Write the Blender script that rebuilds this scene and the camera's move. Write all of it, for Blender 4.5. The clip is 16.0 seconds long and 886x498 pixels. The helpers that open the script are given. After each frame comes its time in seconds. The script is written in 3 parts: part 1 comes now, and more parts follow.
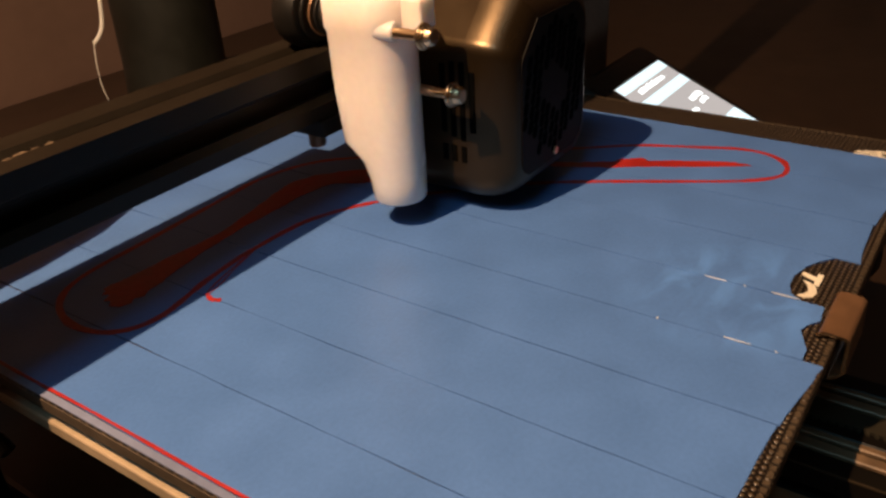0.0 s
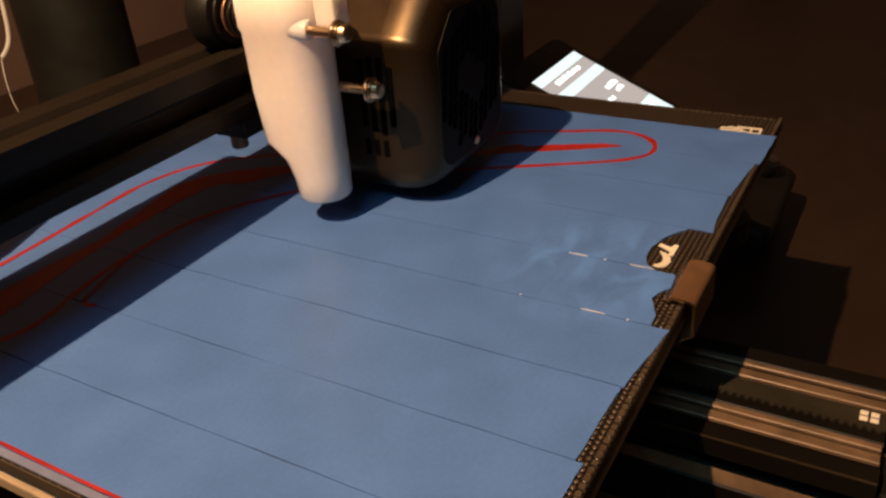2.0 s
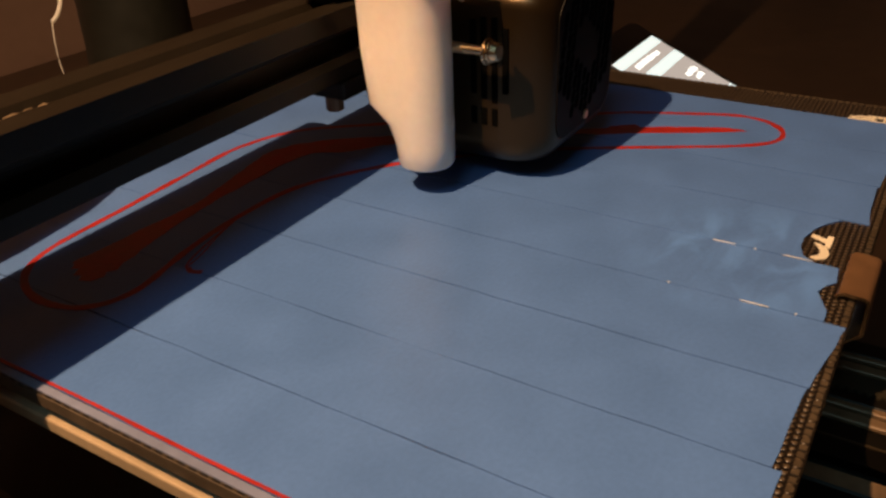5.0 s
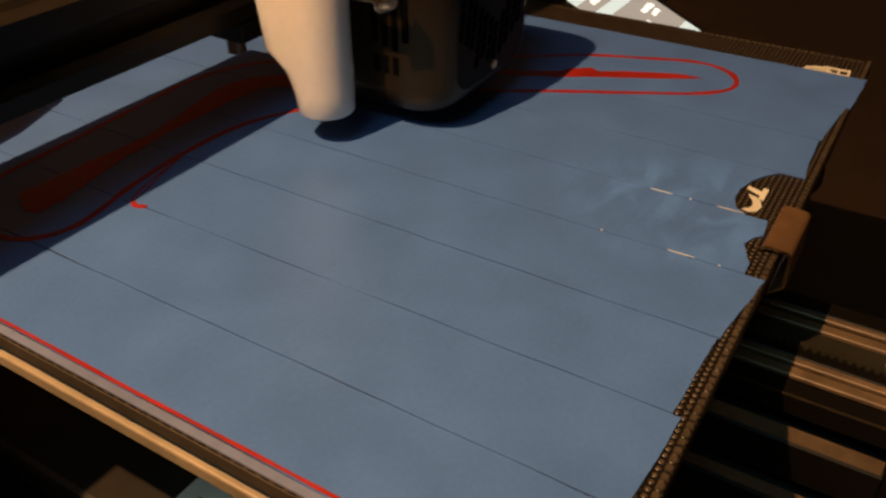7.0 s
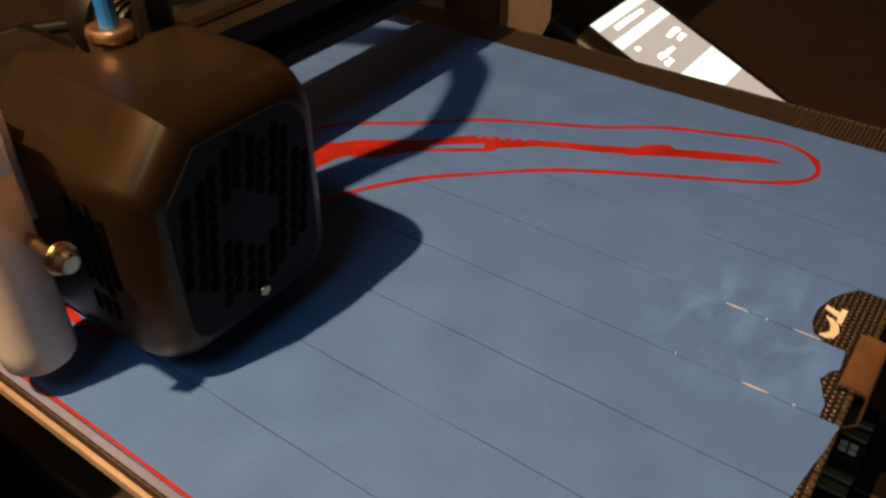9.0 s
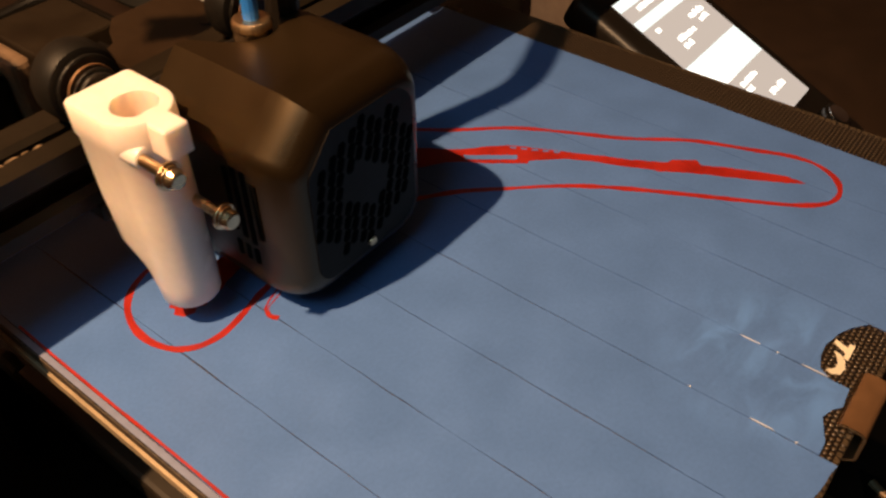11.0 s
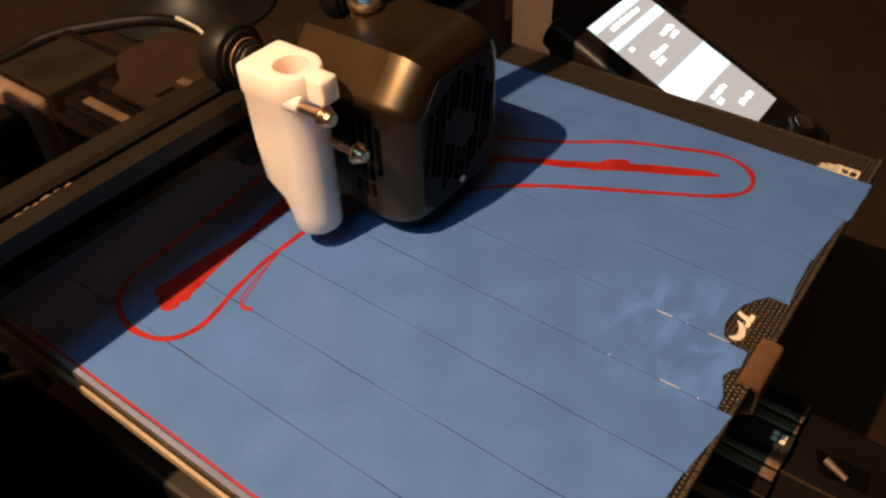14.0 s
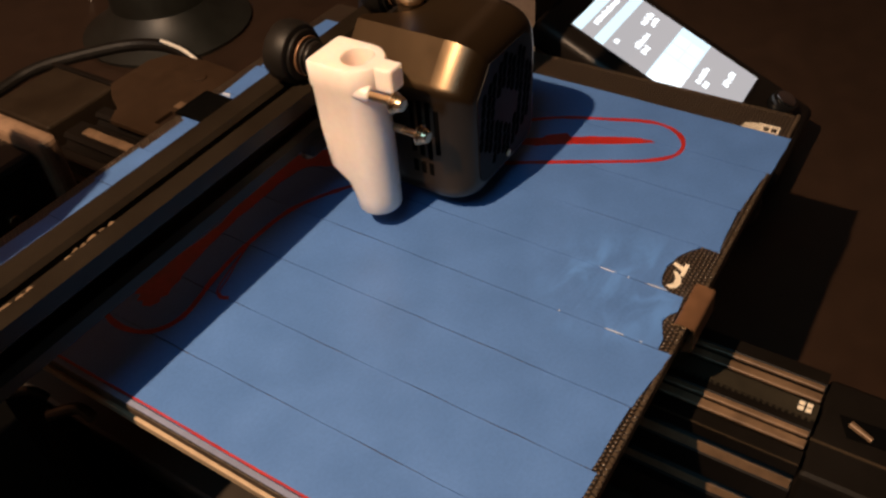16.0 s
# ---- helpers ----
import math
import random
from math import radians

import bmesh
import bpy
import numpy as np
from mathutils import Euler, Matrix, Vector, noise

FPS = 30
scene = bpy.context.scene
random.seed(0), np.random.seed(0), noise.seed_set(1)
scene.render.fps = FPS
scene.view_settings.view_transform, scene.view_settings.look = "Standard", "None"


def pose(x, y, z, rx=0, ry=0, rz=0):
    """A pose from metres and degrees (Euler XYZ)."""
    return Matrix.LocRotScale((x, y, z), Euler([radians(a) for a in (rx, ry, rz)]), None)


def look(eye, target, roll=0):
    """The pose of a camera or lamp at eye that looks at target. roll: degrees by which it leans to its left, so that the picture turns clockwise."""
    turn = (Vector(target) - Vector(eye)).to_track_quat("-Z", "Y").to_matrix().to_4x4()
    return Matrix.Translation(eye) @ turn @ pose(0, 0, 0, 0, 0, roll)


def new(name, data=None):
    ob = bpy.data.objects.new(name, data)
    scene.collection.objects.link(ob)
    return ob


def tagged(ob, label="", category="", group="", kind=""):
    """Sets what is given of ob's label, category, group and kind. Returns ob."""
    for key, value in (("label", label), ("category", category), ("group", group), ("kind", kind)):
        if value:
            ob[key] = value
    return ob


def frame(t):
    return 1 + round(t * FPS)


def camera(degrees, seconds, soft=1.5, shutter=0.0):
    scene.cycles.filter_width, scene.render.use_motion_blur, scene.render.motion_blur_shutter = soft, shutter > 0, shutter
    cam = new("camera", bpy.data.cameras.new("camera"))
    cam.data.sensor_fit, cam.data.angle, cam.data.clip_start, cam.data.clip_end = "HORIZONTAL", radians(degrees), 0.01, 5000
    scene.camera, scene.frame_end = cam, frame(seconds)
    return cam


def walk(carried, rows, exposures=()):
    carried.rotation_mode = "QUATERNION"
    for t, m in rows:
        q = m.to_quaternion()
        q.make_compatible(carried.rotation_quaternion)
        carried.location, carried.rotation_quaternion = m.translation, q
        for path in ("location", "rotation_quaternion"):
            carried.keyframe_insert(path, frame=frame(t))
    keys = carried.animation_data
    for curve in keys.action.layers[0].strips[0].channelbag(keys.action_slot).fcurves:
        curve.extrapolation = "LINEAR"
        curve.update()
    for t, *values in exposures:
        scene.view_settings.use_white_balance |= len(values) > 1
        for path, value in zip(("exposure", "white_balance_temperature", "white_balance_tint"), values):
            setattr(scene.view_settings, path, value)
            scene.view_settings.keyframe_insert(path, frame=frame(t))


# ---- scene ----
# The way of the camera: seconds, place, heading to the left of +y, pitch, roll.
PATH = [
    (0, -0.1819, -0.0883, 0.1102, -54.05, -28.79, -3.32),
    (0.5, -0.1878, -0.0895, 0.1072, -55.91, -29.23, -3.86),
    (1, -0.1938, -0.0881, 0.1056, -57.74, -29.54, -3.98),
    (1.5, -0.1825, -0.0942, 0.109, -58.36, -29.16, -4.61),
    (2, -0.1781, -0.0936, 0.1104, -58.66, -29.27, -4.45),
    (2.5, -0.18, -0.0879, 0.1178, -58.5, -29.84, -4.42),
    (3, -0.179, -0.0766, 0.1178, -58.21, -30.16, -4.13),
    (3.5, -0.1762, -0.07, 0.1166, -58.17, -30.34, -3.64),
    (3.7, -0.1763, -0.0695, 0.1151, -57.63, -29.91, -3.92),
    (6, -0.1844, -0.0646, 0.093, -57.82, -30.64, -0.97),
    (6.5, -0.182, -0.0727, 0.0985, -58.11, -32.6, -0.49),
    (7, -0.1768, -0.0852, 0.1044, -58.34, -34.59, -0.29),
    (7.5, -0.1744, -0.0873, 0.1118, -57.23, -36.32, -0.65),
    (8, -0.1739, -0.097, 0.1257, -55.79, -37.02, -0.96),
    (8.5, -0.1698, -0.1, 0.1317, -54.29, -37.24, -0.97),
    (9, -0.1651, -0.0966, 0.1352, -54.19, -37.42, -0.06),
    (9.5, -0.1635, -0.0939, 0.1498, -52.82, -37.98, -0.5),
    (9.7, -0.1617, -0.0984, 0.1494, -52.32, -38.6, -0.09),
    (12, -0.1616, -0.0984, 0.1815, -51.61, -43.7, -0.63),
    (12.5, -0.1657, -0.1025, 0.1845, -51.64, -43.15, -0.7),
    (13, -0.1649, -0.1066, 0.1819, -51.47, -42.63, -1.14),
    (13.5, -0.1666, -0.1109, 0.1824, -51.43, -42.38, -1.48),
    (14, -0.1736, -0.1113, 0.1823, -52.01, -41.94, -1.99),
    (14.5, -0.1741, -0.1069, 0.1828, -53.61, -41.41, -3.4),
    (15, -0.1772, -0.103, 0.191, -53.71, -41.71, -3.2),
    (15.5, -0.1839, -0.1, 0.1902, -54.09, -42.71, -3.89),
    (16, -0.1867, -0.099, 0.1925, -54.6, -42.56, -4.92),
]
BED_Y = [(0, -0.0086), (0.5, -0.0061), (1, 0.0004), (1.5, 0.003), (2, 0.0049), (2.5, 0.0039), (3, 0.0091), (3.5, 0.0071), (3.7, 0.0108), (6, -0.0061), (6.5, -0.0061), (7, -0.0079), (7.5, -0.0186), (8, -0.0329), (8.5, -0.0365), (9, -0.0349), (9.5, -0.0379), (9.7, -0.0412), (12, -0.0424), (12.5, -0.039), (13, -0.0394), (13.5, -0.0322), (14, -0.0274), (14.5, -0.0214), (15, -0.0146), (15.5, -0.0069), (16, 0.0)]
HEAD_X = [(0, 0.0018), (0.5, 0.0007), (1, 0.0009), (1.5, 0.0084), (2, 0.0069), (2.5, 0.006), (3, 0.0109), (3.5, 0.0102), (3.7, 0.0123), (6, 0.0015), (6.5, 0.0009), (7, -0.0047), (7.5, -0.05), (8, -0.0964), (8.5, -0.1088), (9, -0.0991), (9.5, -0.0912), (9.7, -0.0908), (12, -0.0451), (12.5, -0.0374), (13, -0.0288), (13.5, -0.0253), (14, -0.0203), (14.5, -0.0156), (15, -0.0099), (15.5, -0.0055), (16, 0.0)]
LENS = 56.25


def aim(x, y, z, yaw, pitch, roll):
    m = Matrix.Rotation(radians(yaw), 4, "Z") @ Matrix.Rotation(radians(90 + pitch), 4, "X") @ Matrix.Rotation(radians(roll), 4, "Z")
    return Matrix.Translation((x, y, z)) @ m


# seconds, stops, kelvin, tint
EXPOSURE = [(0, -0.05, 6800, 10), (1.5, -0.12, 7100, 12), (3.7, -0.28, 7400, 14), (6, -0.2, 8400, 12), (6.5, -0.22, 8600, 13), (7, -0.52, 8500, 10), (8, -0.62, 8300, 11), (8.5, -0.2, 7700, 10), (9, -0.1, 8000, 11), (9.7, -0.04, 8300, 13), (12, 0.02, 7500, 12), (13, -0.02, 7100, 10), (14.5, -0.02, 6900, 10), (16, -0.14, 6300, 10)]
cam = camera(LENS, 16.0, soft=2.5, shutter=0.5)
walk(cam, [(t, aim(*row)) for t, *row in PATH], exposures=EXPOSURE)

# ---- light: one warm bulb above the printer's left side, in a dim closed room ----
BULB = (-0.313, 0.093, 0.5175)
bulb = bpy.data.lights.new("bulb", "POINT")
bulb.energy, bulb.shadow_soft_size, bulb.color = 27.4, 0.005, (1.0, 0.63, 0.36)
new("bulb", bulb).matrix_world = pose(*BULB)
world = bpy.data.worlds.new("room_air")
world.use_nodes = True
world.node_tree.nodes["Background"].inputs[0].default_value = (0.5, 0.6, 0.8, 1)
world.node_tree.nodes["Background"].inputs[1].default_value = 0.02
scene.world = world
# Cool fill lamp, added to tint the shadows blue; its source is unseen.
cool_fill = bpy.data.lights.new("cool_fill_lamp", "AREA")
cool_fill.shape, cool_fill.size, cool_fill.size_y = "RECTANGLE", 0.7, 0.55
cool_fill.energy, cool_fill.color = 5.0, (0.36, 0.76, 1.0)
new("cool_fill_lamp", cool_fill).matrix_world = look((-0.985, -0.06, 1.30), (0.0, 0.05, 0.0))

# ---- materials ----


def material(name, base, rough=0.5, metal=0.0, grain=0.15, size=200.0, bump=0.1, stain=0.2, stain_size=25.0, coat=0.0, emit=None, gleam=0.0, spec=0.5):
    """A surface with fine grain, larger stains and a fine relief; sizes in cycles a metre."""
    m = bpy.data.materials.new(name)
    m.use_nodes = True
    nt = m.node_tree
    b = nt.nodes["Principled BSDF"]
    co = nt.nodes.new("ShaderNodeTexCoord")

    def noisy(scale, detail):
        n = nt.nodes.new("ShaderNodeTexNoise")
        n.inputs["Scale"].default_value, n.inputs["Detail"].default_value = scale, detail
        nt.links.new(co.outputs["Object"], n.inputs["Vector"])
        return n.outputs["Fac"]

    def spread(src, low, high):
        r = nt.nodes.new("ShaderNodeMapRange")
        r.inputs["From Min"].default_value, r.inputs["From Max"].default_value = 0.3, 0.7
        r.inputs["To Min"].default_value, r.inputs["To Max"].default_value = low, high
        nt.links.new(src, r.inputs["Value"])
        return r.outputs[0]

    fine, coarse = noisy(size, 4), noisy(stain_size, 5)
    mul = nt.nodes.new("ShaderNodeMath")
    mul.operation = "MULTIPLY"
    nt.links.new(spread(fine, 1 - grain, 1 + grain), mul.inputs[0])
    nt.links.new(spread(coarse, 1 - stain, 1 + stain), mul.inputs[1])
    tint = nt.nodes.new("ShaderNodeVectorMath")
    tint.operation = "SCALE"
    tint.inputs[0].default_value = base
    nt.links.new(mul.outputs[0], tint.inputs["Scale"])
    nt.links.new(tint.outputs[0], b.inputs["Base Color"])
    nt.links.new(spread(coarse, max(rough - 0.08, 0.02), min(rough + 0.08, 1)), b.inputs["Roughness"])
    b.inputs["Specular IOR Level"].default_value = spec
    if gleam:
        b.inputs["Subsurface Weight"].default_value, b.inputs["Subsurface Scale"].default_value = gleam, 0.007
        b.inputs["Subsurface Radius"].default_value = (1.0, 0.8, 0.6)
    b.inputs["Metallic"].default_value, b.inputs["Coat Weight"].default_value = metal, coat
    if bump:
        bp = nt.nodes.new("ShaderNodeBump")
        bp.inputs["Strength"].default_value, bp.inputs["Distance"].default_value = bump, 0.0004
        nt.links.new(fine, bp.inputs["Height"])
        nt.links.new(bp.outputs[0], b.inputs["Normal"])
    if emit:
        b.inputs["Emission Color"].default_value, b.inputs["Emission Strength"].default_value = (*emit[:3], 1), emit[3]
    return m


TAPE = material("blue_crepe_tape", (0.074, 0.170, 0.435), 0.36, grain=0.05, size=900, bump=0.14, stain=0.09, stain_size=52, spec=0.32)
INK = material("red_marker_ink", (0.31, 0.016, 0.013), 0.45, grain=0.12, size=500, bump=0.1, stain=0.2, stain_size=120)
GLASS = material("black_patterned_glass", (0.03, 0.024, 0.018), 0.35, grain=0.3, size=900, bump=0.0)


def honeycomb(m, pitch):
    """Raised dots in staggered rows, pitch in metres."""
    nt = m.node_tree
    b = nt.nodes["Principled BSDF"]
    half = (pitch / 2, pitch * 0.866, 1.0)

    def vec(op, a, *rest):
        n = nt.nodes.new("ShaderNodeVectorMath")
        n.operation = op
        nt.links.new(a, n.inputs[0])
        for k, v in enumerate(rest):
            n.inputs[k + 1].default_value = v
        return n

    flat = vec("MULTIPLY", nt.nodes["Texture Coordinate"].outputs["Object"], (1, 1, 0)).outputs[0]
    near = []
    for src in (flat, vec("ADD", flat, (half[0], half[1], 0)).outputs[0]):
        cell = vec("WRAP", src, half, tuple(-h for h in half)).outputs[0]
        near.append(vec("LENGTH", cell).outputs["Value"])
    least = nt.nodes.new("ShaderNodeMath")
    least.operation = "MINIMUM"
    nt.links.new(near[0], least.inputs[0])
    nt.links.new(near[1], least.inputs[1])
    dot = nt.nodes.new("ShaderNodeMapRange")
    dot.interpolation_type = "SMOOTHSTEP"
    dot.inputs["From Min"].default_value, dot.inputs["From Max"].default_value = pitch * 0.18, pitch * 0.42
    dot.inputs["To Min"].default_value, dot.inputs["To Max"].default_value = 1.0, 0.0
    nt.links.new(least.outputs[0], dot.inputs["Value"])
    r = nt.nodes.new("ShaderNodeValToRGB")
    r.color_ramp.elements[0].color, r.color_ramp.elements[1].color = (0.007, 0.005, 0.004, 1), (0.075, 0.052, 0.033, 1)
    nt.links.new(dot.outputs[0], r.inputs["Fac"])
    nt.links.new(r.outputs[0], b.inputs["Base Color"])
    bp = nt.nodes.new("ShaderNodeBump")
    bp.inputs["Strength"].default_value, bp.inputs["Distance"].default_value = 0.7, 0.0004
    nt.links.new(dot.outputs[0], bp.inputs["Height"])
    nt.links.new(bp.outputs[0], b.inputs["Normal"])


def film_sheen(m, cx, cy, reach, tone):
    """A cloudy patch of clear film pressed on the tape round a place on the bed, in metres; its sheen is painted as
    brighter blue.
    """
    nt = m.node_tree
    b = nt.nodes["Principled BSDF"]
    co = nt.nodes["Texture Coordinate"].outputs["Object"]
    off = nt.nodes.new("ShaderNodeVectorMath")
    off.operation = "SUBTRACT"
    off.inputs[1].default_value = (cx, cy, 0)
    nt.links.new(co, off.inputs[0])
    far = nt.nodes.new("ShaderNodeVectorMath")
    far.operation = "LENGTH"
    nt.links.new(off.outputs[0], far.inputs[0])
    fade = nt.nodes.new("ShaderNodeMapRange")
    fade.interpolation_type = "SMOOTHSTEP"
    fade.inputs["From Min"].default_value, fade.inputs["From Max"].default_value = reach * 0.35, reach
    fade.inputs["To Min"].default_value, fade.inputs["To Max"].default_value = 1.0, 0.0
    nt.links.new(far.outputs["Value"], fade.inputs["Value"])
    turn = nt.nodes.new("ShaderNodeMapping")
    turn.inputs["Rotation"].default_value, turn.inputs["Scale"].default_value = (0, 0, 0.6), (1.0, 2.2, 1.0)
    nt.links.new(co, turn.inputs["Vector"])
    cloud = nt.nodes.new("ShaderNodeTexNoise")
    cloud.inputs["Scale"].default_value, cloud.inputs["Detail"].default_value, cloud.inputs["Distortion"].default_value = 60.0, 6.0, 0.6
    nt.links.new(turn.outputs[0], cloud.inputs["Vector"])
    cut = nt.nodes.new("ShaderNodeMapRange")
    cut.interpolation_type = "SMOOTHSTEP"
    cut.inputs["From Min"].default_value, cut.inputs["From Max"].default_value = 0.40, 0.74
    nt.links.new(cloud.outputs["Fac"], cut.inputs["Value"])
    amount = nt.nodes.new("ShaderNodeMath")
    amount.operation = "MULTIPLY"
    nt.links.new(fade.outputs[0], amount.inputs[0])
    nt.links.new(cut.outputs[0], amount.inputs[1])
    mix = nt.nodes.new("ShaderNodeMix")
    mix.data_type = "RGBA"
    nt.links.new(amount.outputs[0], mix.inputs[0])
    nt.links.new(b.inputs["Base Color"].links[0].from_socket, mix.inputs[6])
    mix.inputs[7].default_value = (*tone, 1)
    nt.links.new(mix.outputs[2], b.inputs["Base Color"])


# The film's sheen is mixed into the tape colour.
film_sheen(TAPE, -0.003, -0.036, 0.034, (0.100, 0.245, 0.62))
honeycomb(GLASS, 0.0016)
WEAVE = material("raised_glass_texture", (0.06, 0.043, 0.028), 0.4, grain=0.2)
PLATE = material("aluminium_edge", (0.36, 0.27, 0.18), 0.5, metal=0.1, grain=0.15, size=150)
BLACK = material("black_plastic", (0.009, 0.007, 0.0055), 0.45, grain=0.12, size=900, bump=0.15, spec=0.35)
HOODM = material("black_sheet_metal_cover", (0.0105, 0.0064, 0.0030), 0.34, grain=0.1, size=1500, bump=0.04, spec=0.7)
HOODM.node_tree.nodes["Principled BSDF"].inputs["Specular Tint"].default_value = (1.0, 0.72, 0.45, 1)
MATT = material("matt_black_front", (0.008, 0.0058, 0.0038), 0.55, grain=0.1, size=900, spec=0.16)
# Near-black; holds the shade of slots and of the dark beside the bed.
DEEP_BLACK = material("near_black_shade", (0.0018, 0.0018, 0.0016), 0.85, spec=0.03, bump=0)
ANOD = material("black_anodised_aluminium", (0.0058, 0.0045, 0.0034), 0.5, metal=0.1, grain=0.1, size=600, spec=0.18)
BASE = material("brown_black_base", (0.02, 0.014, 0.009), 0.55, grain=0.1, size=200)
UPRIGHT = material("dull_brown_anodised_post", (0.13, 0.10, 0.085), 0.45, grain=0.1, size=300)
BEAM = material("brown_black_anodised_beam", (0.011, 0.0075, 0.004), 0.5, metal=0.1, grain=0.12, size=500, stain=0.3, stain_size=30, spec=0.28)
WORN = material("worn_metal_and_lit_belt", (0.15, 0.095, 0.055), 0.5, metal=0.25, grain=0.2, size=250, stain=0.25, stain_size=80)
BELT = material("grey_black_belt", (0.022, 0.018, 0.011), 0.6, grain=0.15, spec=0.3)
EDGE = material("dull_metal_and_glint", (0.05, 0.036, 0.022), 0.4, metal=0.4, grain=0.2)
RUBBER = material("black_rubber", (0.006, 0.005, 0.004), 0.5, grain=0.2, spec=0.25)
PLATEB = material("brown_painted_plate", (0.028, 0.015, 0.007), 0.55, grain=0.1, size=200, spec=0.3)
CAST = material("tan_cast_metal", (0.22, 0.145, 0.095), 0.5, metal=0.1, grain=0.12, size=250)
WHITE = material("white_printed_plastic", (0.96, 0.81, 0.74), 0.22, grain=0.02, size=400, bump=0.02, stain=0.03, coat=0.3, gleam=0.6)
BRASS = material("zinc_yellow_steel", (0.66, 0.48, 0.30), 0.3, metal=1.0, grain=0.1, size=600)
STEEL = material("spring_steel", (0.20, 0.105, 0.055), 0.38, metal=0.4, grain=0.1, size=200, stain=0.2)
CHROME = material("polished_metal", (0.6, 0.6, 0.6), 0.12, metal=1.0, grain=0.05, bump=0)
GLOSSY = material("glossy_black_plastic", (0.008, 0.008, 0.008), 0.14, grain=0.1, bump=0, spec=0.6)
TUBE = material("blue_ptfe_tube", (0.01, 0.17, 0.62), 0.35, grain=0.05, bump=0)
PRINT = material("cream_printed_mark", (0.75, 0.68, 0.55), 0.5, grain=0.05)
DESK = material("dark_brown_desk", (0.027, 0.0146, 0.0085), 0.42, grain=0.15, size=60, stain=0.2, stain_size=6)
WALLM = material("brown_painted_wall", (0.145, 0.086, 0.064), 0.8, grain=0.05, size=80, stain=0.15, stain_size=4)
DIM = material("dark_blue_grey_paint", (0.034, 0.043, 0.058), 0.8, grain=0.05, size=80, stain=0.1, stain_size=3)
OLIVE = material("brown_olive_painted_steel", (0.017, 0.011, 0.0056), 0.5, grain=0.12, size=250, stain=0.3, stain_size=40, spec=0.35)
SCUFF = material("scuffed_bare_metal", (0.2, 0.14, 0.088), 0.45, metal=0.3, grain=0.3, size=500)
GREY = material("grey_plastic", (0.010, 0.0105, 0.008), 0.5, grain=0.08)
FADED = material("faded_tape_edge", (0.16, 0.185, 0.29), 0.6, grain=0.1, size=300)
GLINT = material("pale_glint_colour", (0.50, 0.57, 0.70), 0.3, grain=0.05)
GLEDGE = material("ground_glass_edge", (0.075, 0.055, 0.04), 0.5, grain=0.2)
PAPER = material("white_paper_and_glint", (0.8, 0.76, 0.68), 0.6, grain=0.05)
SCREENS = {
    "grey": material("screen_grey", (0.02, 0.02, 0.02), 0.2, bump=0, emit=(0.64, 0.60, 0.60, 0.85)),
    "pale": material("screen_pale_key", (0.02, 0.02, 0.02), 0.2, bump=0, emit=(0.80, 0.92, 0.96, 1.45)),
    "white": material("screen_white", (0.02, 0.02, 0.02), 0.2, bump=0, emit=(0.92, 0.97, 1.0, 1.9)),
    "blue": material("screen_pale_blue", (0.02, 0.02, 0.02), 0.2, bump=0, emit=(0.72, 0.88, 0.95, 1.35)),
}

# ---- building blocks: all shapes are given in millimetres ----
MM = 0.001


def part(name, bm, mat, parent=None, label="", smooth=False):
    """Links a bmesh, drawn in millimetres, as one mesh object under its thing."""
    bmesh.ops.scale(bm, vec=(MM, MM, MM), verts=bm.verts)
    bmesh.ops.recalc_face_normals(bm, faces=bm.faces)
    me = bpy.data.meshes.new(name)
    bm.to_mesh(me)
    bm.free()
    me.materials.append(mat)
    if smooth:
        for f in me.polygons:
            f.use_smooth = True
        me.set_sharp_from_angle(angle=radians(38))
    ob = new(name, me)
    if parent is not None:
        ob.parent = parent
    if label:
        ob["label"] = label
    return ob


def thing(name, label, category, group="", kind=""):
    return tagged(new(name), label, category, group, kind)


def box(x0, x1, y0, y1, z0, z1, bevel=0.0, seg=2, bm=None):
    own = bmesh.new()
    bmesh.ops.create_cube(own, size=1)
    for v in own.verts:
        v.co = ((x0 + x1) / 2 + v.co.x * (x1 - x0), (y0 + y1) / 2 + v.co.y * (y1 - y0), (z0 + z1) / 2 + v.co.z * (z1 - z0))
    if bevel:
        bmesh.ops.bevel(own, geom=own.edges[:], offset=bevel, segments=seg, affect="EDGES", profile=0.5)
    return merged(bm, own)


def merged(bm, own):
    if bm is None:
        return own
    me = bpy.data.meshes.new("tmp")
    own.to_mesh(me)
    own.free()
    bm.from_mesh(me)
    bpy.data.meshes.remove(me)
    return bm


def rod(a, b, r, seg=24, r2=None, bm=None, bevel=0.0):
    own = bmesh.new()
    a, b = Vector(a), Vector(b)
    d = b - a
    bmesh.ops.create_cone(own, cap_ends=True, segments=seg, radius1=r, radius2=r if r2 is None else r2, depth=d.length)
    if bevel:
        rim = [e for e in own.edges if abs(e.verts[0].co.z - e.verts[1].co.z) < 1e-6]
        bmesh.ops.bevel(own, geom=rim, offset=bevel, segments=2, affect="EDGES", profile=0.5)
    own.transform(Matrix.Translation((a + b) / 2) @ d.to_track_quat("Z", "Y").to_matrix().to_4x4())
    return merged(bm, own)


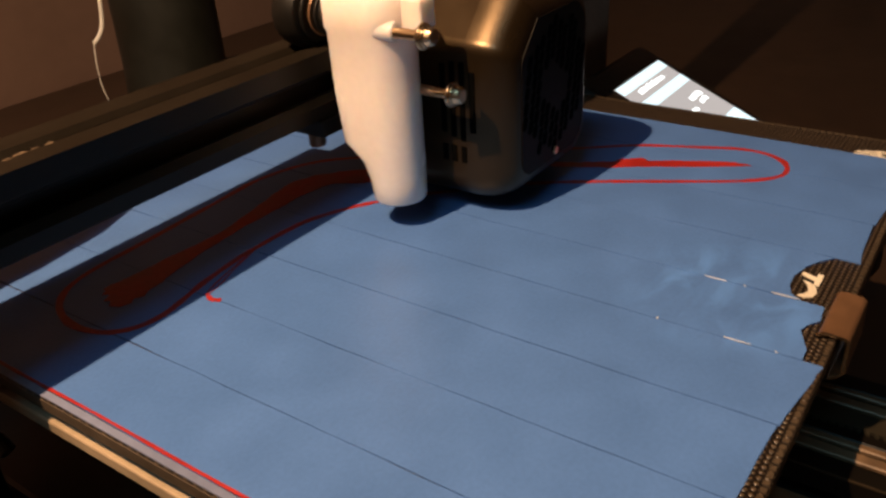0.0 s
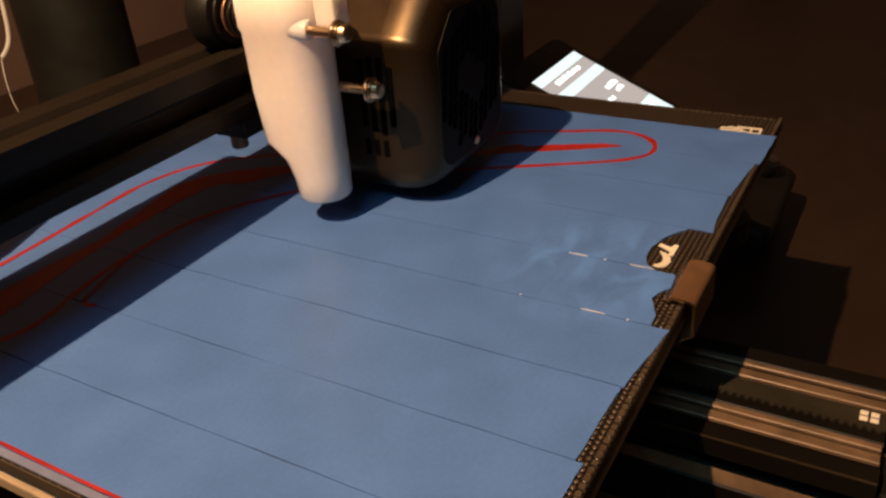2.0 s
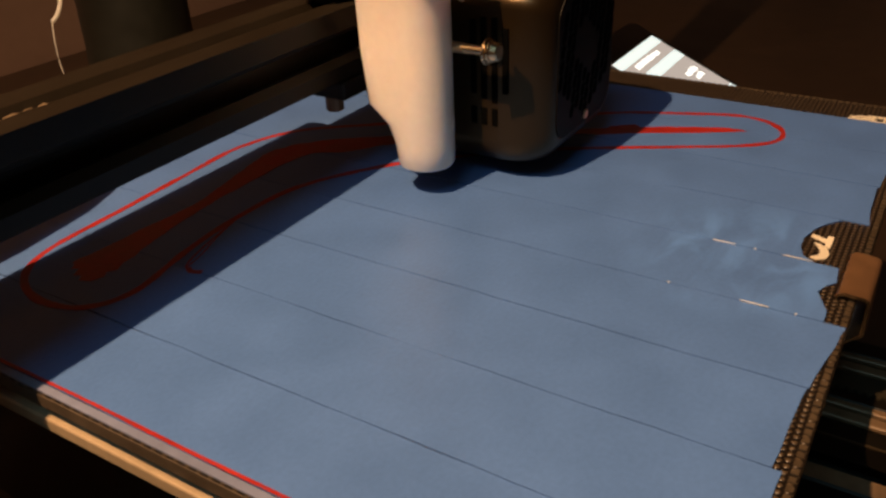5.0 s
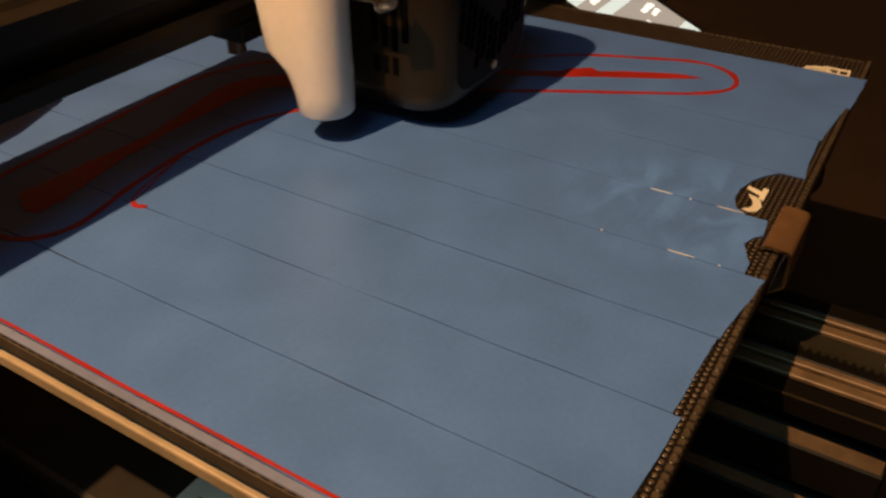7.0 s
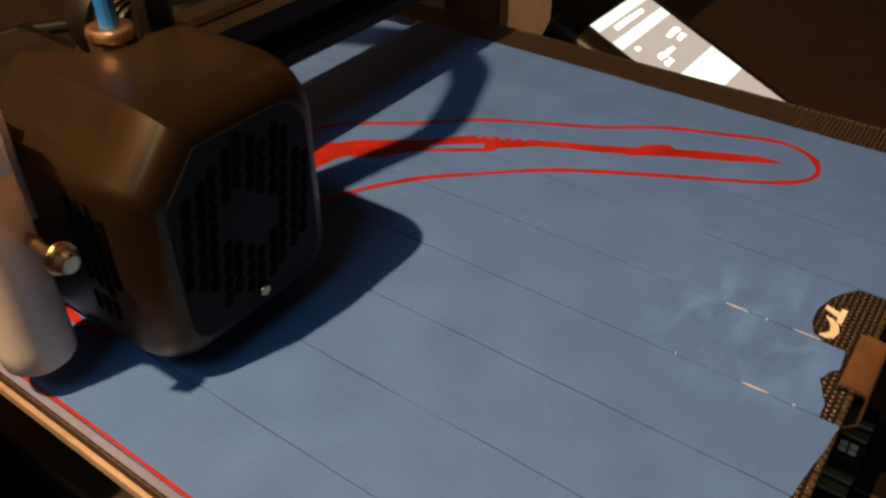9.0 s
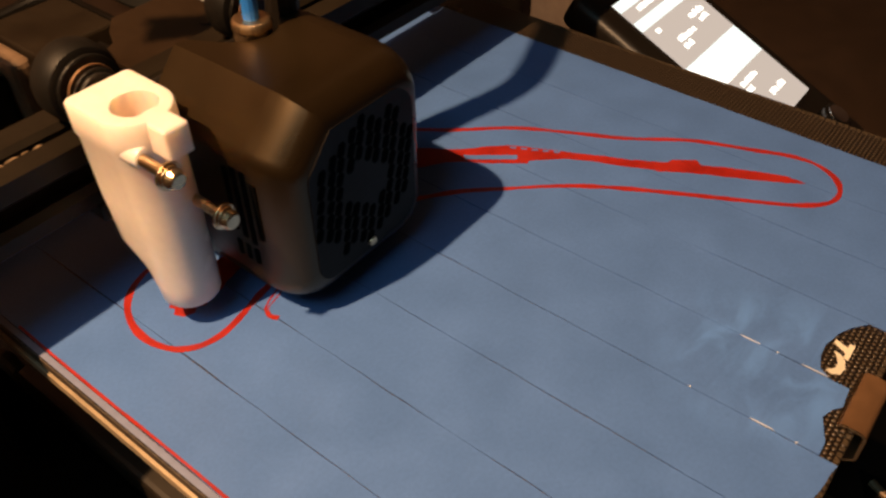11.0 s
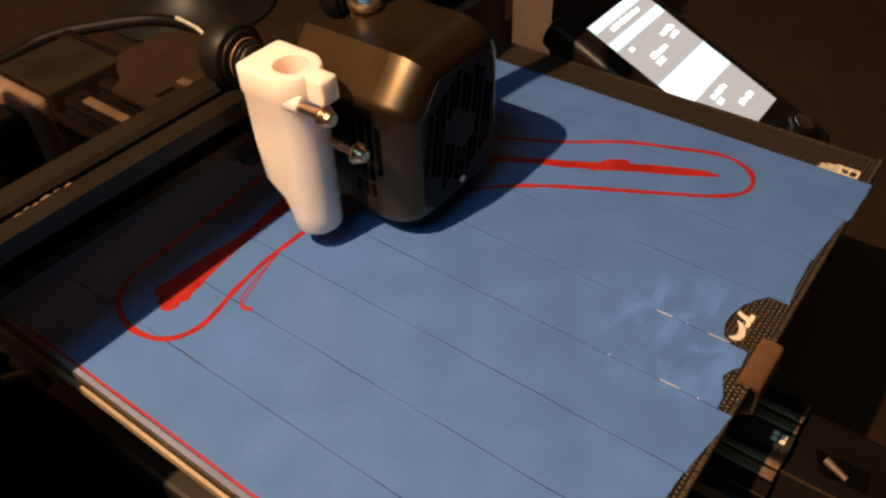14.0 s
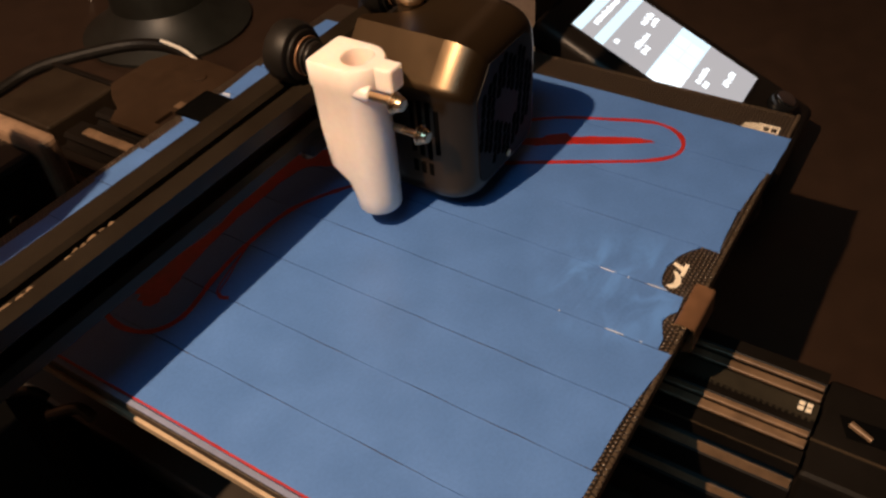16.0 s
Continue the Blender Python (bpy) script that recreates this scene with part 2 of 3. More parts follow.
def slab(poly, z0, z1, bm=None, bevel=0.0):
    """A flat plate with the given outline."""
    own = bmesh.new()
    f = own.faces.new([own.verts.new((x, y, z0)) for x, y in poly])
    top = bmesh.ops.extrude_face_region(own, geom=[f])["geom"]
    for v in top:
        if isinstance(v, bmesh.types.BMVert):
            v.co.z = z1
    if bevel:
        bmesh.ops.bevel(own, geom=own.edges[:], offset=bevel, segments=2, affect="EDGES", profile=0.5)
    return merged(bm, own)


def along(poly, axis, a, b, bm=None):
    """A profile drawn across an axis (its two other axes in order) and drawn out from a to b."""
    own = bmesh.new()

    def at(u, v, w):
        return {0: (w, u, v), 1: (u, w, v), 2: (u, v, w)}[axis]

    lo = [own.verts.new(at(u, v, a)) for u, v in poly]
    hi = [own.verts.new(at(u, v, b)) for u, v in poly]
    own.faces.new(lo)
    own.faces.new(hi[::-1])
    for i in range(len(poly)):
        j = (i + 1) % len(poly)
        own.faces.new((lo[i], lo[j], hi[j], hi[i]))
    return merged(bm, own)


def smooth_line(points, steps=6, closed=False):
    """Points on a rounded curve through the given ones."""
    n = len(points)
    out = []
    for i in range(n if closed else n - 1):
        p0, p1, p2, p3 = (Vector(points[k % n] if closed else points[min(max(k, 0), n - 1)]) for k in (i - 1, i, i + 1, i + 2))
        for s in range(steps):
            u = s / steps
            out.append(0.5 * (2 * p1 + (p2 - p0) * u + (2 * p0 - 5 * p1 + 4 * p2 - p3) * u * u + (3 * p1 - p0 - 3 * p2 + p3) * u ** 3))
    if not closed:
        out.append(Vector(points[-1]))
    return out


def pipe(points, r, seg=12, bm=None, steps=6, closed=False):
    """A round cable through points."""
    own = bmesh.new()
    pts = smooth_line(points, steps, closed)
    rings = []
    for i, q in enumerate(pts):
        d = (pts[(i + 1) % len(pts)] - pts[i - 1]) if closed else (pts[min(i + 1, len(pts) - 1)] - pts[max(i - 1, 0)])
        rot = d.to_track_quat("Z", "Y")
        rings.append([own.verts.new(q + rot @ Vector((r * math.cos(a), r * math.sin(a), 0))) for a in (2 * math.pi * k / seg for k in range(seg))])
    for i in range(len(rings) if closed else len(rings) - 1):
        a, b = rings[i], rings[(i + 1) % len(rings)]
        for k in range(seg):
            own.faces.new((a[k], a[(k + 1) % seg], b[(k + 1) % seg], b[k]))
    if not closed:
        own.faces.new(rings[0])
        own.faces.new(rings[-1][::-1])
    return merged(bm, own)


def stroke(points, width, z0, z1, closed=False, wobble=0.0, bm=None, steps=8):
    """A marker line of slightly uneven width lying on the tape."""
    own = bmesh.new()
    pts = smooth_line(points, steps, closed)
    n = len(pts)
    rows = []
    for i, q in enumerate(pts):
        d = (pts[(i + 1) % n] - pts[i - 1]) if closed else (pts[min(i + 1, n - 1)] - pts[max(i - 1, 0)])
        d.normalize()
        w = width / 2 * (1 + wobble * noise.noise(Vector((q.x * 0.15, q.y * 0.15, 3))))
        s = Vector((-d.y, d.x)) * w
        rows.append([own.verts.new((*(q + s), z1)), own.verts.new((*(q - s), z1)), own.verts.new((*(q - s), z0)), own.verts.new((*(q + s), z0))])
    for i in range(n if closed else n - 1):
        a, b = rows[i], rows[(i + 1) % n]
        for k in range(4):
            own.faces.new((a[k], a[(k + 1) % 4], b[(k + 1) % 4], b[k]))
    if not closed:
        own.faces.new(rows[0])
        own.faces.new(rows[-1][::-1])
    return merged(bm, own)


def ribbon(left, right, z0, z1, steps=6, rag=0.0, bm=None):
    """A filled marker area between two edges of as many points."""
    own = bmesh.new()
    a, b = smooth_line(left, steps), smooth_line(right, steps)
    rows = []
    for i, (u, v) in enumerate(zip(a, b)):
        u = u + Vector((noise.noise(Vector((i * 0.7, 1, 0))), noise.noise(Vector((i * 0.7, 5, 0))))) * rag
        v = v + Vector((noise.noise(Vector((i * 0.7, 9, 0))), noise.noise(Vector((i * 0.7, 13, 0))))) * rag
        rows.append([own.verts.new((*u, z1)), own.verts.new((*v, z1)), own.verts.new((*v, z0)), own.verts.new((*u, z0))])
    for r, s in zip(rows, rows[1:]):
        for k in range(4):
            own.faces.new((r[k], r[(k + 1) % 4], s[(k + 1) % 4], s[k]))
    own.faces.new(rows[0])
    own.faces.new(rows[-1][::-1])
    return merged(bm, own)


# ---- the room and the desk ----
DESK_Z = -100


def build_room():
    tagged(part("desk_top", box(-900, 1100, -800, 595, DESK_Z - 30, DESK_Z, 2), DESK), "dark brown wooden desk top under the printer", "desk", kind="structure")
    lo, hi, back, floor_z, top = -950, 1400, 600, -820, 1680
    south = -1500
    tagged(part("floor", box(lo, hi, south, back, floor_z - 60, floor_z), DIM), "dim brown floor below the desk", "floor", kind="structure")
    tagged(part("ceiling", box(lo, hi, south, back, top, top + 60), DIM), "plain dim ceiling", "ceiling", kind="structure")
    for name, dims in (("wall_east", (hi, hi + 80, south, back)), ("wall_north", (lo - 80, hi + 80, back, back + 80)), ("wall_south", (lo - 80, hi + 80, south - 80, south))):
        tagged(part(name, box(*dims, floor_z, top), DIM if name == "wall_south" else WALLM), "plain dim painted wall behind the desk", "wall", kind="structure")
    # the west wall stands round an unseen window, added for the cool fill lamp
    y0, y1, z0, z1 = -440, 320, 980, 1600
    west = tagged(new("wall_west"), "plain dim painted wall with an added opening for the fill lamp", "wall", kind="structure")
    for name, dims in (("lower_wall", (lo - 80, lo, south, back, floor_z, z0)), ("upper_wall", (lo - 80, lo, south, back, z1, top)), ("side_wall", (lo - 80, lo, south, y0, z0, z1)), ("side_wall", (lo - 80, lo, y1, back, z0, z1))):
        part(name, box(*dims), DIM, west)
    win = tagged(new("added_window"), "added unseen white frame round the cool fill lamp", "window", kind="structure")
    for dims in ((y0, y1, z0, z0 + 45), (y0, y1, z1 - 45, z1), (y0, y0 + 45, z0 + 45, z1 - 45), (y1 - 45, y1, z0 + 45, z1 - 45)):
        part("frame_bar", box(lo - 60, lo - 10, *dims), WHITE, win)


build_room()

# ---- the moving bed ----
SEAMS = (-93.5, -70.0, -46.3, -22.8, 1.2, 26.0, 50.0, 75.2)
FRONT, BACK = -62.0, 170.0


def torn(rng, points):
    """A torn strip end: the given corners with a slightly uneven edge between them."""
    out = [points[0]]
    for a, b in zip(points, points[1:]):
        n = max(1, int(abs(b[0] - a[0]) / 3))
        for k in range(1, n):
            out.append((a[0] + (b[0] - a[0]) * k / n, a[1] + (b[1] - a[1]) * k / n + rng.uniform(-0.18, 0.18)))
        out.append(b)
    return out


def build_bed():
    bed = thing("print_bed", "sliding printer bed with black glass covered in blue masking tape", "printer bed")
    part("carriage_plate", box(-90, 90, 0, 110, -24, -20, 1), ANOD, bed)
    part("heated_plate", box(-117.3, 117.3, FRONT + 1, BACK - 1, -10.2, -6.8, 0.5), PLATE, bed, "bare aluminium edged heater plate")
    glass = part("glass_plate", box(-116.9, 117.5, FRONT, BACK, -4.2, -0.35, 0.3), GLASS, bed, "black glass with a raised honeycomb texture")
    for sx in (-95, 95):
        for y in (-45, 155):
            part("levelling_screw", rod((sx, y, -40), (sx, y, -8), 2.5, 12), STEEL, bed)
            part("levelling_spring", rod((sx, y, -20), (sx, y, -9), 5, 16), BRASS, bed)
            part("levelling_knob", rod((sx, y, -38), (sx, y, -30), 14, 20, bevel=1.5), BLACK, bed)
    for x0, x1 in ((-117.15, -116.85), (117.45, 117.75)):
        part("ground_edge", box(x0, x1, FRONT + 0.5, BACK - 0.5, -3.8, -0.9), GLEDGE, glass, "brown ground glass edge")
    part("insulation_mat", box(-114, 114, FRONT + 3, BACK - 3, -6.7, -4.3), RUBBER, bed)
    # honeycomb ridge that catches light along the uncovered margins
    bm = bmesh.new()
    for i in range(110):
        x = -116.6 + i * 2.14
        box(x, x + 1.3, FRONT + 0.3, FRONT + 1.5, -0.5, -0.05, bm=bm)
    part("bead_trim", bm, WEAVE, glass, "raised beads along the glass edge")
    bm = bmesh.new()
    for i in range(78):
        y = FRONT + 3 + i * 2.14
        box(115.6, 116.8, y, y + 1.3, -0.5, -0.05, bm=bm)
    part("bead_trim", bm, WEAVE, glass, "raised beads along the glass edge")
    rng = random.Random(4)
    edges = (-115.0, *SEAMS, 100.3)
    # where each strip was torn off along the front edge
    fronts = (
        ((-114.8, -57.6), (-104, -57.2), (-93.7, -58.0)),
        ((-93.3, -57.9), (-85, -58.6), (-77, -59.1), (-70.2, -59.3)),
        ((-69.8, -57.6), (-58, -58.0), (-46.5, -58.6)),
        ((-46.1, -59.0), (-36, -60.1), (-23, -61.8)),
        ((-22.6, -57.4), (-18.4, -57.3), (-14.5, -55.6), (-11.4, -54.3), (-8, -55.4), (-5.6, -57.2), (0.9, -56.6)),
        ((1.4, -51.2), (3, -48.6), (7.2, -47.2), (12, -47.0), (18, -48.5), (22, -50.6), (25.8, -53.6)),
        ((26.2, -59.7), (36, -58.7), (49.8, -58.4)),
        ((50.2, -59.0), (62, -59.8), (75.0, -60.9)),
        ((75.4, -62.1), (88, -62.5), (100.1, -62.9)),
    )
    cuts = []
    for x in edges:  # each seam is a fine, slightly wandering slit
        cuts.append([(x + rng.uniform(-0.12, 0.12), y, max(0.02, 0.14 + 0.20 * noise.noise(Vector((x * 0.37, y * 0.045, 2.0))))) for y in range(-50, 162, 7)])
    for i, (x0, x1) in enumerate(zip(edges, edges[1:])):
        gap = 0.15
        front = torn(rng, fronts[i])
        back = [(x1 - gap, 164.5 + rng.uniform(-1.5, 1.5)), (x0 + gap, 165 + rng.uniform(-1.5, 1.5))]
        right = [(x - g, y) for x, y, g in cuts[i + 1] if y > front[-1][1] + 2]
        left = [(x + g, y) for x, y, g in cuts[i] if y > front[0][1] + 2][::-1]
        part("tape_strip", slab(front + right + back + left, -0.36, 0.0 + 0.04 * (i % 2)), TAPE, bed)
    part("tape_edge", box(-116.75, -115.1, -59.5, 163.5, -0.36, 0.02), FADED, bed, "faded pale tape edge")
    # the dark slit between neighbouring strips comes from the bare glass below
    top = 0.1
    outline = [(29, 90), (43.5, 73.4), (53, 56.6), (62, 39.3), (74.6, 21), (82, 3), (86.6, -9), (87.2, -17.5), (83.6, -24.8), (77, -28.5), (69.8, -27.4), (62.5, -19.8), (54, -4.6), (40, 21.5), (28.8, 39.3), (14.7, 55.3), (0, 70), (-22, 82.7), (-45, 85), (-64, 83.5), (-83, 80), (-93.4, 85), (-96.3, 97), (-91.5, 109), (-80, 115.5), (-55, 117), (-30, 118.5), (-8, 119), (12, 111)]
    part("marker_outline", stroke(outline, 1.85, 0.0, top, True, 0.5), INK, bed, "closed outline in red marker")
    part("marker_edge_line", stroke([(-114.5, -58), (-114.3, -10), (-114.5, 30), (-114.3, 60), (-114.6, 90), (-114.4, 125)], 0.75, 0.0, top, False, 0.4), INK, bed, "straight red marker line along the bed edge")
    upper = [(-81.7, 104.4), (-62, 102.8), (-41, 101.6), (-21, 105.5), (-4, 107), (10, 97), (21.6, 81), (33.6, 69), (42.4, 52), (51, 34.5), (57, 23.5), (64, 11.8), (73.8, -8.5), (75.3, -17.5)]
    lower = [(-82.6, 99.5), (-76, 93.2), (-60, 95.8), (-37, 97.6), (-4, 96), (4, 86.5), (15, 77.8), (24, 65), (39.5, 49), (47.6, 32.1), (53.4, 20), (59.7, 9.5), (68, -7), (74.6, -17.8)]
    part("marker_fill", ribbon(upper, lower, 0.0, top, rag=0.8), INK, bed, "long tapering shape filled in with red marker")
    part("marker_tick", slab([(57, 22), (60.3, 21.5), (65.3, 14.8), (62.8, 11.2)], 0.0, top + 0.02), INK, bed)
    part("marker_tick", slab([(24, 65), (29.4, 58), (33.5, 60.5), (32, 66)], 0.0, top + 0.02), INK, bed)
    part("marker_blot", slab([(-80.5, 103.6), (-83.6, 102.2), (-82.6, 100.4), (-85.4, 99.0), (-84.6, 97.2), (-86.2, 95.8), (-85.2, 93.0), (-82.2, 91.8), (-80.6, 93.0), (-78.4, 91.6), (-75, 93.4), (-76, 98), (-79, 101)], 0.0, top + 0.02), INK, bed)
    part("marker_blot", stroke([(-69.6, 77.0), (-70.6, 75.0), (-69.6, 72.4)], 1.3, 0.0, top + 0.02, False, 0.5, steps=3), INK, bed)
    part("marker_scribble", stroke([(-46, 84.4), (-56, 81.6), (-63, 79.0), (-69.5, 77.4)], 0.4, 0.0, top, False, 0.5, steps=3), INK, bed)
    part("marker_scribble", stroke([(-47, 84), (-60, 81.3), (-69.7, 77.8), (-69.9, 73.0)], 0.5, 0.0, top, False, 0.5, steps=3), INK, bed)
    part("bare_patch", slab([(19.8, 77.6), (31, 63.4), (29, 62), (18.4, 75.6)], 0.0, top + 0.05), TAPE, bed)
    for k in range(5):
        u = k / 4
        x, y = 33.5 + 7 * u, 68 - 13 * u
        part("bare_fleck", slab([(x, y), (x + 1.1, y - 1.7), (x + 0.3, y - 2.2), (x - 0.8, y - 0.6)], 0.0, top + 0.05), TAPE, bed)
    # cream print on the glass, seen where the tape is torn
    part("printed_mark", slab([(11.3, -49.4), (10.9, -51.2), (9.2, -52.9), (6.6, -53.7), (4.2, -53.2), (3.2, -51.6), (3.6, -49.9), (4.4, -50.3), (4.8, -51.0), (6.0, -51.6), (7.8, -51.4), (9.6, -50.6)], -0.35, -0.15), PRINT, glass, "curved cream mark printed on glass")
    part("printed_mark", slab([(14.0, -48.4), (15.4, -48.5), (14.2, -51.9), (16.0, -51.9), (16.0, -53.3), (10.0, -53.3), (10.2, -52.0), (12.2, -51.9)], -0.35, -0.15), PRINT, glass, "cream mark with a foot printed on glass")
    for x, y0, y1 in ((101.0, -57.5, -43.5), (102.3, -52, -43.8), (103.4, -50.5, -44), (104.5, -57, -46), (105.6, -57, -49)):
        part("printed_mark", box(x, x + 0.5, y0, y1, -0.35, -0.2), PRINT, glass, "cream printed bars")
    for y in (-57.4, -54.4, -51.2):
        part("printed_mark", box(101.6, 106, y, y + 0.7, -0.34, -0.19), PRINT, glass, "cream printed bars")
    # glints on the film pressed on the tape, painted as pale slivers and specks
    for x, y0, y1 in ((1.2, -33.6, -28), (1.3, -51, -44.4), (-22.6, -46.6, -40.5)):
        part("film_glint", slab([(x - 0.05, y0), (x + 0.16, y0 + 0.6), (x + 0.2, (y0 + y1) / 2), (x + 0.08, y1), (x - 0.14, y1 - 0.7), (x - 0.18, (y0 + y1) / 2)], 0.0, 0.2), GLINT, bed, "pale sliver painted as a glint on the tape")
    for x, y in ((1.2, -38.1), (-22.7, -25), (-22.7, -52)):
        part("film_glint", rod((x, y, 0), (x, y, 0.2), 0.3, 8), GLINT, bed, "pale speck painted as a glint on the tape")
    part("rear_clip", box(2.5, 22, 154, 171, -6, 1.2, 0.5), DEEP_BLACK, bed, "black spring clip at the rear edge")
    # One more glint painted in pale colour, at the rear.
    part("film_glint", slab([(23.2, 158), (25.6, 160), (24.8, 163.5), (23.4, 163)], 0.0, 0.3), GLINT, bed, "pale sliver painted as a glint on the tape")
    # spring clip
    prof = [(y - 1.6, z) for y, z in ((-56.2, 0.3), (-56.6, 1.0), (-57.2, 1.4), (-58, 1.6), (-60, 1.5), (-62.0, 1.3), (-62.8, 0.9), (-63.2, 0.2), (-63.4, -8), (-60, -10.8), (-60, -10.2), (-62.6, -7.7), (-62.5, 0.2), (-61.9, 0.6), (-58, 0.9), (-57.2, 0.6), (-56.8, 0.2))]
    clip = part("bed_clip", along(prof, 0, -12, 7.4), STEEL, bed, "folded steel spring clip", smooth=True)
    # Lit cut edge and lip of the clip, painted with brighter strips.
    part("clip_edge", along(prof, 0, -12.25, -12.02), BRASS, clip, "cut edge of the sheet, its lit brightness put into the colour")
    part("clip_lip", along([(-57.5, 0.1), (-57.5, 0.5), (-58.1, 0.9), (-58.1, 0.3)], 0, -11.8, 7.2), BRASS, clip)
    return bed


BED = build_bed()

# ---- fixed frame ----


def v_slot(half_w, half_h, slots_top, slots_side):
    """Half-millimetre true outline of a grooved extrusion: width, height, and the groove centres on top and sides."""
    pts = []

    def groove(c, sgn, edge, horizontal):
        seq = [(-4.6, 0), (-3.0, 1.6), (-3.0, 2.2), (-5.2, 2.2), (-2.8, 6.0), (2.8, 6.0), (5.2, 2.2), (3.0, 2.2), (3.0, 1.6), (4.6, 0)]
        return [((c + sgn * a, edge - b) if horizontal else (edge - b, c + sgn * a)) for a, b in seq]

    pts.append((-half_w, half_h))
    for c in slots_top:
        pts += groove(c, 1, half_h, True)
    pts.append((half_w, half_h))
    for c in slots_side[::-1]:
        pts += [(half_w - b, c - a) for a, b in ((-4.6, 0), (-3.0, 1.6), (-3.0, 2.2), (-5.2, 2.2), (-2.8, 6.0), (2.8, 6.0), (5.2, 2.2), (3.0, 2.2), (3.0, 1.6), (4.6, 0))]
    pts.append((half_w, -half_h))
    pts.append((-half_w, -half_h))
    for c in slots_side:
        pts += [(-half_w + b, c + a) for a, b in ((-4.6, 0), (-3.0, 1.6), (-3.0, 2.2), (-5.2, 2.2), (-2.8, 6.0), (2.8, 6.0), (5.2, 2.2), (3.0, 2.2), (3.0, 1.6), (4.6, 0))]
    return pts


def build_y_rail():
    rail = thing("y_axis_rail", "black square grooved aluminium rail with worn groove edges", "rail")
    prof = [(x, z - 50) for x, z in v_slot(20, 20, (-10, 10), (-10, 10))]
    part("extrusion", along(prof, 1, -104, 252), ANOD, rail)
    for a, b in ((12.0, 14.0), (6.9, 10.3), (-8.3, -6.1), (-13.0, -9.6)):
        part("worn_edge", along([(a, -30.2), (a + 0.3, -29.9), (b - 0.3, -29.9), (b, -30.2), (b, -31), (a, -31)], 1, -103.6, 130), WORN, rail, "bare metal groove edge")
    for c in (-42.5, -62.8):
        part("worn_edge", along([(-20.0, c - 3.2), (-18.3, c + 1.6), (-18.0, c + 1.6), (-18.0, c - 3.2)], 1, -103.6, 250), WORN, rail, "bare metal groove edge")
    bm = box(-1.6, 4.8, -104, 192, -31, -29.4)
    for i in range(100):
        box(-2.5, -1.5, -103 + i * 2, -102 + i * 2, -30.4, -29.5, bm=bm)
    part("toothed_belt", bm, BELT, rail, "black toothed rubber belt")
    for y in (-102.2, -99.8):
        for x in (0.2, 2.4):
            part("belt_print", box(x, x + 1.7, y, y + 1.8, -29.45, -29.3), PRINT, rail, "pale unreadable print")
    # The corner's glint is painted as a thin paler strip.
    part("rail_edge_glint", along([(-20.15, -30.3), (-20.15, -29.85), (-19.7, -29.85)], 1, -103.8, 250), EDGE, rail, "paler strip painted as the rail corner's glint")
    ten = part("belt_tensioner", box(-21, 21, -150, -104.2, -70, -32.5, 2), ANOD, rail, "black belt tensioner block")
    part("tensioner_screw", rod((4.6, -114, -32.3), (1.0, -121, -31.8), 1.3, 14, 0.9), WORN, ten)
    # Paler strip with the lit edge of the block put into its colour.
    part("tensioner_edge", box(-7.2, -6.2, -149, -104.4, -32.6, -32.2), EDGE, ten, "paler strip painted as the block's lit edge")
    # Flat near-black patch; the recess's shade is in its colour.
    part("screw_slot", slab([(7, -110), (8, -126), (0, -127), (-1, -114)], -32.6, -32.35), DEEP_BLACK, ten)
    part("end_knob", rod((0, -150, -50), (0, -164, -50), 13, 24, bevel=2), BLACK, rail)
    part("motor_plate", slab([(10, 196.5), (19.5, 199), (18.6, 213), (30.5, 213), (30.5, 199), (72.5, 203), (75, 232), (71, 256), (61, 262), (34, 262), (25, 251), (20, 241), (10, 235)], -29.6, -27, bevel=0.3), PLATEB, rail, "brown painted motor plate")
    # Brighter bar for the belt's lit rear end; the lamplight is its colour.
    part("lit_belt_end", box(-2.8, 2.2, 193, 242, -31, -28.8, 0.5), WORN, rail, "rear end of the belt with lamplight put into its colour")
    part("notch_screw", rod((23, 206, -30), (23, 206, -28), 2.6, 16, bevel=0.4), STEEL, rail)
    part("notch_strip", box(33, 38, 198.5, 214, -26.95, -26.4, 0.2), WORN, rail, "bare metal strip")
    part("plate_bolt", rod((60, 222.1, -27), (60, 222.1, -26.2), 3.6, 20, bevel=0.3), PLATEB, rail)
    for y in (-95, 235):
        part("foot", rod((0, y, DESK_Z), (0, y, -70), 12, 20), RUBBER, rail)
    return rail


